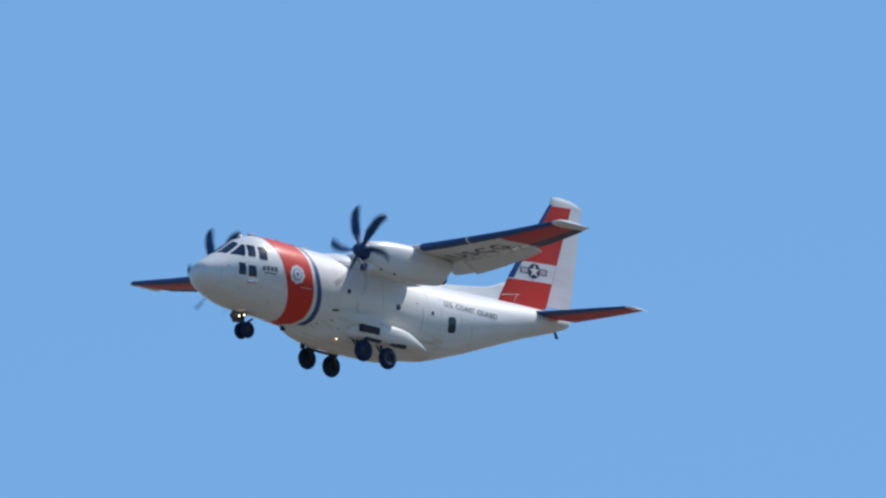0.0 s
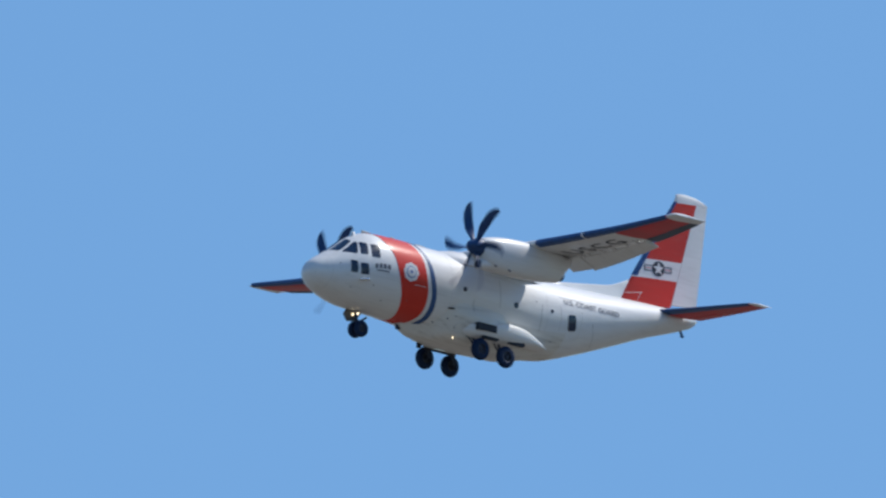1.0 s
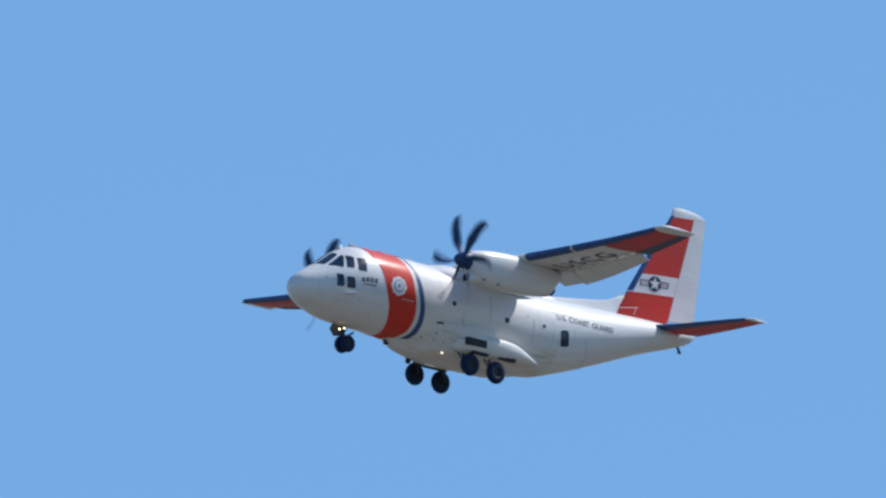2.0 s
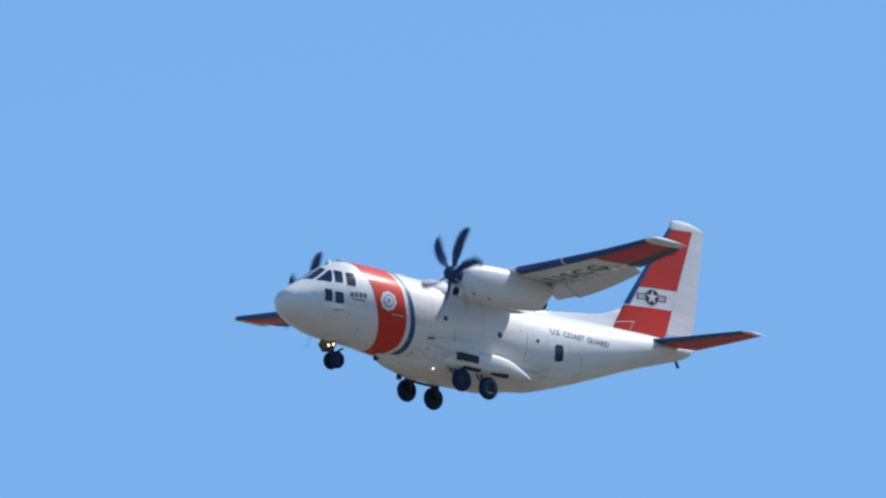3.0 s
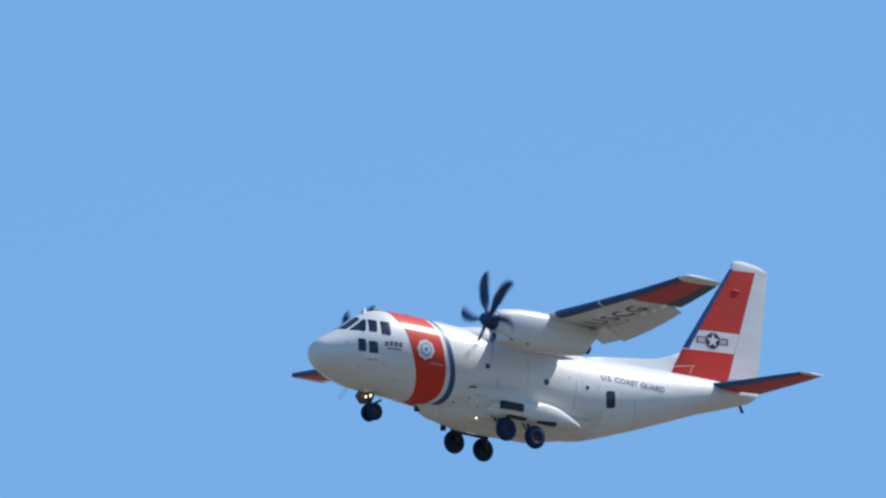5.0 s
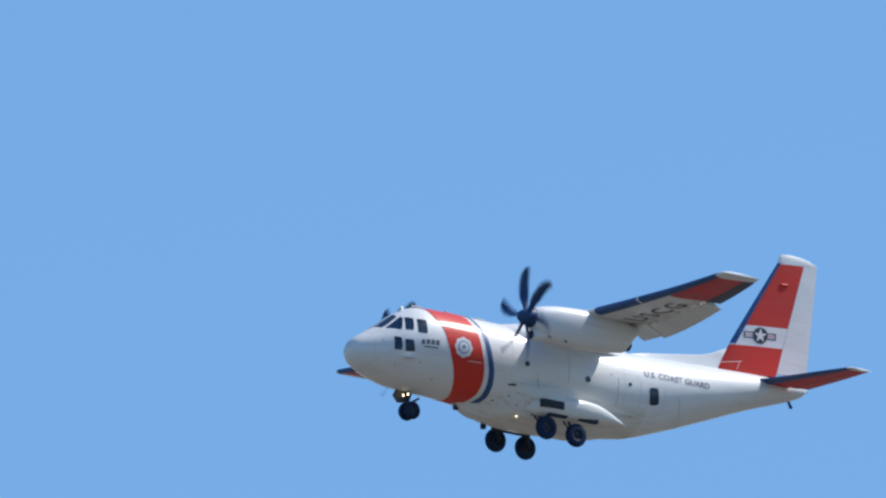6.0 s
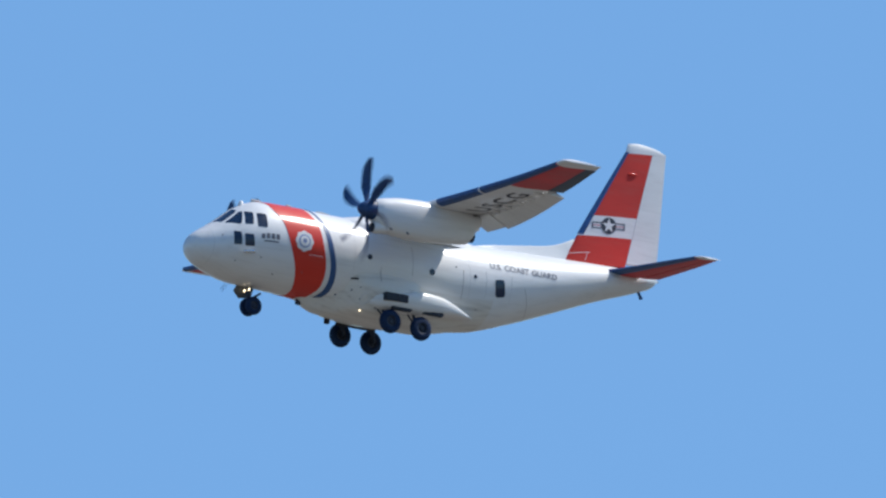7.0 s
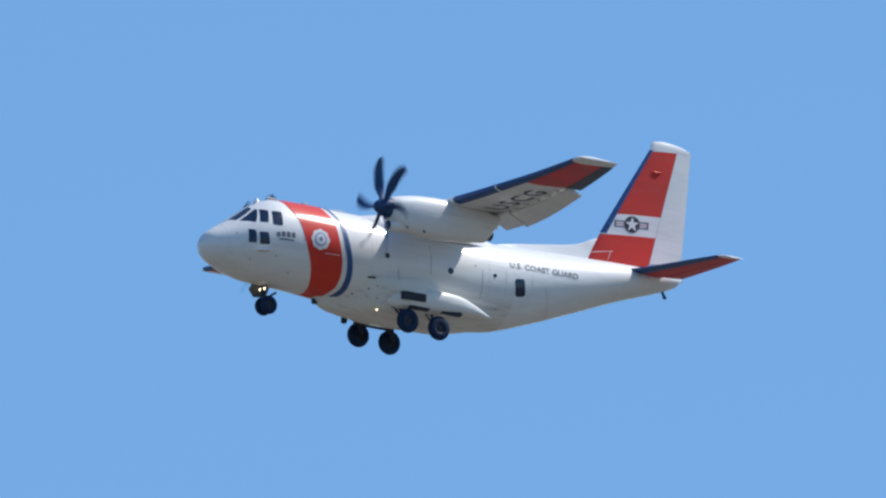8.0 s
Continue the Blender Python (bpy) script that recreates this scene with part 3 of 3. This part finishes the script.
def make_engines():
    made = None
    for s in (-1, 1):
        at = (-ORIGIN, s * HUB_Y, 0)
        if made is None:
            nac = part("engine_nacelle", nacelle_mesh(), WHITE, aircraft, at=at)
            scoop = part("oil_cooler_scoop", body_of([(6.35, 0.245, 0.67, 0.205, 0.205), (6.6, 0.30, 0.70, 0.25, 0.24), (7.2, 0.33, 0.78, 0.25, 0.24), (8.6, 0.25, 0.85, 0.2, 0.2)], n=20), WHITE, nac, at=(0, 0, 0))
            mouth = part("intake_mouth", body_of([(6.32, 0.21, 0.67, 0.18, 0.18), (6.42, 0.225, 0.67, 0.19, 0.19)], step=0.05, n=20), DARK, nac, "dark air intake", at=(0, 0, 0))
            pipe = part("exhaust_pipe", tube((10.7, 0, 1.02), (11.12, 0, 0.98), 0.24, 0.21, 20), DARK, nac, "dark exhaust end", at=(0, 0, 0))
            made = [nac, scoop, mouth, pipe]
        else:
            nac2 = again(made[0], at)
            for o in made[1:]:
                again(o, (0, 0, 0), nac2)
    spin = None
    for s in (-1, 1):
        at = (HUB_X - ORIGIN, s * HUB_Y, HUB_Z)
        if spin is None:
            spin = part("propeller", lathe([(0.0, -0.42), (0.09, -0.40), (0.2, -0.31), (0.29, -0.17), (0.36, 0.02), (0.40, 0.20), (0.40, 0.32), (0.0, 0.32)], "x", 28), BLADE, aircraft, "black six-bladed propeller, haze blue in its colour", at=at)
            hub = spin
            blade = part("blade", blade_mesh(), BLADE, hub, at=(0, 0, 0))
            for k in range(1, 6):
                again(blade, (0, 0, 0), hub, (radians(60 * k), 0, 0))
        else:
            hub = again(spin, at)
            for k in range(6):
                again(blade, (0, 0, 0), hub, (radians(60 * k), 0, 0))
        propellers.append((hub, s))


make_engines()


# ================= tail =================
FIN_LE = curve((1.6, 18.25), (3.17, 19.09), (4.10, 19.61), (7.0, 21.28))
FIN_TE = curve((1.6, 22.90), (2.6, 22.95), (7.1, 23.12))


def fin_ring(z, f0=0.0, f1=0.62, fat=0.10, off=0.0, n=12, tilt=0.0):
    """Level section of the fin between two shares of its chord; the section climbs aft by tilt."""
    x0, c = FIN_LE(z), FIN_TE(z) - FIN_LE(z)
    cs = [f0 + (f1 - f0) * (k / n) ** (2 if f0 == 0 else 1) for k in range(n + 1)]
    h = lambda q: 5 * fat * (0.2969 * math.sqrt(q) - 0.126 * q - 0.3516 * q * q + 0.2843 * q**3 - 0.1036 * q**4) * c + off
    p = [Vector((x0 + q * c - (off if q < 0.02 else 0), -h(q), z + tilt * q * c)) for q in cs[::-1]]
    return p + [Vector((v.x, -v.y, v.z)) for v in p[::-1][1:]]


HINGE = 0.645


def make_tail():
    fin = part("fin_root", loft([fin_ring(z, 0, HINGE) for z in np.linspace(1.4, 1.835, 3)]), WHITE, aircraft)
    for name, z0, z1, mat, lab in (("fin_panel", 1.84, 3.08, WORN_ORANGE, "orange lower fin panel"), ("fin_panel", 3.08, 3.98, WHITE, "white middle fin panel"), ("fin_panel", 3.98, 6.78, WORN_ORANGE, "orange upper fin panel")):
        part(name, loft([fin_ring(z, 0, HINGE, tilt=0.08) for z in np.linspace(z0, z1, 8)]), mat, fin, lab)
    part("rudder", loft([fin_ring(z, HINGE + 0.005, 0.995, tilt=0.08) for z in np.linspace(2.0, 6.78, 12)]), WHITE, fin, "white rudder")
    cap = [fin_ring(6.785, 0, 0.995, tilt=0.08)]
    dome = curve((0.0, 0.95), (0.18, 1.0), (0.5, 0.84), (0.8, 0.55), (1.0, 0.2))
    for h, f in ((0.14, 1.0), (0.27, 0.9), (0.37, 0.66), (0.43, 0.3)):
        r = fin_ring(6.79, 0, 0.995, tilt=0.08)
        x0, x1 = min(p.x for p in r), max(p.x for p in r)
        cap.append([Vector((p.x + (0.25 * h if p.x < x0 + 0.5 else 0) - 0.35 * (1 - f) * max(0, (p.x - x0) / (x1 - x0) - 0.6), p.y * f, p.z + h * dome((p.x - x0) / (x1 - x0)))) for p in r])
    part("fin_tip", loft(cap), WHITE, fin, "white rounded fin tip")
    boot = []
    for z in np.linspace(3.15, 6.85, 10):
        boot.append(fin_ring(z, 0, 0.055, off=0.014, n=6) + fin_ring(z, 0, 0.055, off=-0.02, n=6)[::-1])
    part("deicing_boot", loft(boot), BOOT, fin, "black rubber leading edge boot, haze blue in its colour")
    # dorsal fin
    rings = []
    for x in np.linspace(13.6, 19.6, 16):
        h = curve((13.6, 1.72), (14.5, 1.95), (16.5, 2.25), (18.0, 2.50), (18.8, 2.85), (19.6, 3.2))(x)
        w = curve((13.6, 0.05), (16.0, 0.13), (17.9, 0.15), (18.5, 0.06), (19.6, 0.03))(x)
        rings.append([Vector((x, w * 1.6, 1.6)), Vector((x, w, (1.6 + h) / 2)), Vector((x, w * 0.45, h - 0.03)), Vector((x, 0, h)), Vector((x, -w * 0.45, h - 0.03)), Vector((x, -w, (1.6 + h) / 2)), Vector((x, -w * 1.6, 1.6))])
    part("dorsal_fin", loft(rings), WHITE, aircraft)
    # national insignia on the white band
    def fin_side(u, v, off):
        z = 3.56 + v
        x = 20.42 + u
        q = (x - FIN_LE(z)) / (FIN_TE(z) - FIN_LE(z))
        c = FIN_TE(z) - FIN_LE(z)
        h = 5 * 0.10 * (0.2969 * math.sqrt(q) - 0.126 * q - 0.3516 * q * q + 0.2843 * q**3 - 0.1036 * q**4) * c
        return Vector((x, -h - off, z + 0.08 * q * c))
    def flat(points, off):
        return loft([[fin_side(u, v, -0.02) for u, v in points], [fin_side(u, v, off) for u, v in points]])
    circle = [(0.36 * math.cos(math.tau * k / 32), 0.36 * math.sin(math.tau * k / 32)) for k in range(32)]
    star = [((0.33 if k % 2 == 0 else 0.128) * math.sin(math.tau * k / 10), (0.33 if k % 2 == 0 else 0.128) * math.cos(math.tau * k / 10)) for k in range(10)]
    part("insignia", flat(circle, 0.012), INK, fin, "dark blue disc", smooth=False)
    part("insignia", flat(star, 0.022), WHITE, fin, "white star", smooth=False)
    for u in (-0.55, 0.55):
        for v, h, mat in ((-0.12, 0.022, INK), (0.0, 0.012, ORANGE), (0.12, 0.022, INK)):
            part("insignia", flat([(u - 0.21, v - h), (u + 0.21, v - h), (u + 0.21, v + h), (u - 0.21, v + h)], 0.010), mat, fin, smooth=False)
        e = u * 1.37
        part("insignia", flat([(e - 0.024, -0.142), (e + 0.024, -0.142), (e + 0.024, 0.142), (e - 0.024, 0.142)], 0.012), INK, fin, smooth=False)
    # tailplane
    t_le = curve((0.0, 19.6), (1.0, 20.0), (5.7, 21.1), (6.2, 21.25))
    t_te = curve((0.0, 22.50), (5.7, 22.15), (6.2, 22.0))
    t_z = curve((0.0, 1.62), (6.2, 1.62))
    def ring(y, f0, f1, fat=0.09, off=0.0, n=10):
        w = abs(y)
        x0, c = t_le(w), t_te(w) - t_le(w)
        cs = [f0 + (f1 - f0) * (k / n) ** (2 if f0 == 0 else 1) for k in range(n + 1)]
        h = lambda q: 5 * fat * (0.2969 * math.sqrt(q) - 0.126 * q - 0.3516 * q * q + 0.2843 * q**3 - 0.1036 * q**4) * c + off
        return [Vector((x0 + q * c - (off if q < 0.02 else 0), y, t_z(w) + h(q))) for q in cs[::-1]] + [Vector((x0 + q * c - (off if q < 0.02 else 0), y, t_z(w) - h(q))) for q in cs[1:]]
    for s in (-1, 1):
        plane = part("tailplane_root", loft([ring(y, 0, 0.62) for y in span(0.0, 0.9, 2, s)]), WHITE, aircraft)
        part("tailplane", loft([ring(y, 0, 0.62) for y in span(0.9, 5.7, 6, s)]), HAZED_ORANGE, plane, "orange tailplane")
        part("elevator", loft([ring(y, 0.625, 0.995) for y in span(0.95, 5.65, 6, s)]), HAZED_ORANGE, plane, "orange elevator")
        tip = [ring(s * 5.7, 0, 0.995)]
        for k, f in ((5.85, 0.95), (6.05, 0.75), (6.2, 0.3)):
            r = ring(s * k, 0, 0.995)
            mid = sum(r, Vector()) / len(r)
            low = min(p.z for p in r)
            tip.append([Vector((mid.x + 0.25 * (1 - f) + (p.x - mid.x) * (0.6 + 0.4 * f), p.y, low + 0.01 - 0.10 * (1 - f) + (p.z - low) * f)) for p in r])
        part("tailplane_tip", loft(tip), WHITE, plane)
        part("deicing_boot", loft([ring(y, 0, 0.20, off=0.014, n=6) + ring(y, 0, 0.20, off=-0.02, n=6)[::-1] for y in span(0.95, 5.65, 6, s)]), BOOT, plane, "black rubber leading edge boot, haze blue in its colour")
    part("tail_bumper", join(tube((22.08, 0, 1.22), (22.22, 0, 0.98), 0.06), tube((22.17, 0, 0.99), (22.28, 0, 0.97), 0.07, 0.06)), BOOT, aircraft)


make_tail()


# ================= small fittings =================
def make_fittings():
    part("beacon", lathe([(0.0, 0.17), (0.05, 0.16), (0.09, 0.11), (0.12, 0.02), (0.15, -0.06), (0.0, -0.06)], "z", 20), WHITE, aircraft, "small white domed beacon", at=(3.08 - ORIGIN, 0, top_line(math.sqrt(3.08 - NOSE))))
    for x, h, w in ((3.75, 0.12, 0.2), (5.3, 0.12, 0.1), (6.9, 0.10, 0.25)):
        z = top_line(math.sqrt(x - NOSE))
        part("antenna", body_of([(x - w, 0.03, z + h / 2, h / 2 + 0.02, h / 2 + 0.05), (x, 0.05, z + h / 2, h / 2 + 0.02, h / 2 + 0.05), (x + w * 1.5, 0.02, z + h / 2, h / 2 - 0.02, h / 2 + 0.05)], step=0.05, n=12), GREY, aircraft)
    part("pitot_tube", join(tube(hull(2.55, 108), hull(2.5, 108, 0.18), 0.045), tube(hull(2.3, 108, 0.18), hull(2.75, 108, 0.18), 0.045, 0.08)), BARE, aircraft, "bright metal pitot tube")
    part("landing_lamp", lathe([(0.0, -0.05), (0.03, -0.045), (0.045, 0.0), (0.0, 0.01)], "x", 16), SPOT, aircraft, "lit landing lamp", at=skin(8.2, 149, 0.02) - Vector((ORIGIN, 0, 0)))

    # hatches and ports on the lower side
    for x, a in ((7.6, 118),):
        part("hatch", skin_quad([(x - 0.15, a + 0.6), (x + 0.15, a - 1.6), (x + 0.15, a + 0.2), (x - 0.15, a + 2.4)], off=0.02), DARK, aircraft, "small dark slot")
    # small ports, then six dirt marks drawn as the same spots
    for x, a, r in ((7.6, 130.5, 0.05), (7.9, 125, 0.035), (3.2, 118, 0.03), (2.2, 128, 0.03), (1.6, 70, 0.03), (4.0, 140, 0.035), (12.3, 75, 0.03), (7.1, 146, 0.045), (8.0, 136, 0.04), (8.7, 143, 0.05), (9.9, 150, 0.06), (5.2, 128, 0.03), (13.5, 128, 0.035)):
        p, n = skin(x, a), (skin(x, a, 0.1) - skin(x, a)).normalized()
        part("port_stain_spot", tube(p - n * 0.02, p + n * 0.015, r, r * 0.9, 12), FADED, aircraft)
    side = angle_at(8.17, -1.18)
    ring = lambda r, o: [skin(8.17 + r * math.cos(k), side - math.degrees(r * math.sin(k) / 1.6), o) for k in np.arange(0, math.tau, math.tau / 24)]
    part("round_hatch", loft([ring(0.17, -0.06), ring(0.17, 0.03), ring(0.15, 0.03), ring(0.15, -0.06)]), SEAM, aircraft)
    # seams of the side door and of the nose cone
    def seam(x0, x1, z0, z1, w=0.018):
        for xa, xb, za, zb in ((x0, x1, z1, z1 + w), (x0, x1, z0 - w, z0), (x0 - w, x0, z0, z1), (x1, x1 + w, z0, z1)):
            part("door_seam", skin_quad([(xa, angle_at(xa, zb)), (xb, angle_at(xb, zb)), (xb, angle_at(xb, za)), (xa, angle_at(xa, za))], off=0.006, rounding=0.02), SEAM, aircraft)
    seam(13.75, 14.95, -1.05, 0.95)
    part("nose_seam", skin_patch(lambda a: 1.30, lambda a: 1.318, -180, 180, 60, 1, 0.004), SEAM, aircraft)
    part("hull_seam", skin_patch(lambda a: 7.45, lambda a: 7.465, -180, 180, 60, 1, 0.004), SEAM, aircraft)
    part("hull_seam", skin_patch(lambda a: 12.95, lambda a: 12.965, -180, 180, 60, 1, 0.004), SEAM, aircraft)
    def upright_seam(x, a0, a1, lean=0.0):
        line = lambda o, w: [skin(x + lean * k / 12 + w, a0 + (a1 - a0) * k / 12, o) for k in range(13)]
        part("panel_seam", loft([line(-0.01, 0.0), line(0.005, 0.0), line(0.005, 0.022), line(-0.01, 0.022)], closed=False), JOINT, aircraft)
    for x, a0, a1, lean in ((8.72, 98, 116, 0.0), (12.62, 78, 122, 0.0), (13.05, 124, 150, 0.5), (15.6, 100, 178, 0.9), (10.2, 62, 100, 0.0)):
        upright_seam(x, a0, a1, lean)
    # blade aerials under the belly
    for x, y, z, h in ((5.95, -0.1, -1.62, 0.24), (7.72, 0.5, -2.0, 0.28)):
        part("blade_aerial", body_of([(x - 0.14, 0.03, z - h / 2, h / 2, h / 2), (x, 0.04, z - h / 2, h / 2, h / 2), (x + 0.12, 0.02, z - h / 2, h / 2, h / 2 - 0.05)], cy=y, step=0.05, n=12), DARK, aircraft)
    # open starboard wheel bay door, edge down
    part("gear_door", box(9.6, 1.35, -1.97, 1.9, 0.05, 0.14, 0.015), DARK, aircraft)
    # drains under the engines
    for s in (-1, 1):
        for x, z in ((7.75, 0.60), (6.95, 0.66)):
            part("drain_port", tube((x, s * HUB_Y - 0.43, z), (x, s * HUB_Y - 0.56, z - 0.08), 0.04, 0.035, 12), FADED, aircraft)
    # fin: beacon, blister and a thin aerial at its foot
    part("fin_blister", body_of([(21.26, 0.01, 5.95, 0.02, 0.02), (21.36, 0.05, 5.95, 0.05, 0.05), (21.58, 0.05, 5.95, 0.05, 0.05), (21.7, 0.01, 5.95, 0.02, 0.02)], cy=-0.125, step=0.05, n=12), ORANGE, aircraft)
    part("wire_aerial", join(tube((18.5, -0.28, 2.22), (19.5, -0.34, 2.40), 0.010), tube((19.36, -0.2, 2.05), (19.40, -0.33, 2.38), 0.012)), WHITE, aircraft)
    part("tail_lamp", lathe([(0.0, 0.12), (0.035, 0.10), (0.06, 0.0), (0.0, -0.02)], "x", 16), BARE, aircraft, "bright tail lamp", at=(22.92 - ORIGIN, 0, 1.76))
    # wipers and centre post of the windscreen
    part("windscreen_post", loft([[hull(x, a, o) for a, o in ((-2, 0.0), (-1.6, 0.03), (1.6, 0.03), (2, 0.0))] for x in np.linspace(1.75, 2.66, 8)]), WHITE, aircraft)


make_fittings()


# ================= motion =================
# seconds, bank, pitch, heading in degrees
ATTITUDE = [(0.0, 4.14, 1.76, 7.87), (0.5, 4.09, 1.79, 7.88), (1.0, 3.91, 1.98, 7.82), (1.5, 3.81, 2.07, 7.82), (2.0, 3.78, 2.03, 8.13), (2.2, 3.88, 1.89, 8.27),
            (3.3, 3.58, 1.91, 8.82), (3.5, 3.49, 1.99, 8.57), (4.0, 3.13, 2.09, 8.84), (4.2, 3.37, 1.95, 8.57), (5.3, 3.44, 2.03, 8.21), (5.5, 3.57, 1.88, 8.48),
            (6.0, 3.76, 1.72, 8.52), (6.5, 3.90, 1.46, 8.93), (7.0, 3.49, 1.57, 9.25), (7.5, 3.15, 1.65, 9.73), (8.0, 3.34, 1.46, 10.05)]
# seconds and propeller angles in degrees, port and starboard
SPIN = [(0.0, -18.5, 33.5), (0.5, -79.5, -31.5), (1.0, -141.5, -97.5), (1.5, -207.0, -171.0), (2.0, -262.0, -223.0), (2.2, -300.0, -258.0),
        (3.3, -439.0, -397.0), (3.5, -477.0, -438.0), (4.0, -545.0, -504.0), (5.3, -716.0, -674.0), (5.5, -735.0, -698.0), (6.0, -790.0, -757.0),
        (6.5, -847.0, -814.0), (7.0, -903.0, -869.0), (7.5, -965.0, -926.0), (8.0, -1036.0, -996.0)]


def motions():
    rows = []
    for t in TENTHS:
        p, (rx, ry, rz) = flown(t), spline(ATTITUDE, t)
        rows.append((t, pose(p.x, p.y, p.z, rx, ry, rz)))
    walk(aircraft, rows)
    for prop, s in propellers:
        # one blade's pitch further from picture to picture, so that the blades smear as they turn
        angle = lambda k: np.interp(k / FPS, [r[0] for r in SPIN], [r[2 if s > 0 else 1] for r in SPIN]) - 60 * k
        walk(prop, [(k / FPS, pose(HUB_X - ORIGIN, s * HUB_Y, HUB_Z, angle(k), 0, 0)) for k in range(8 * FPS + 1)])


motions()
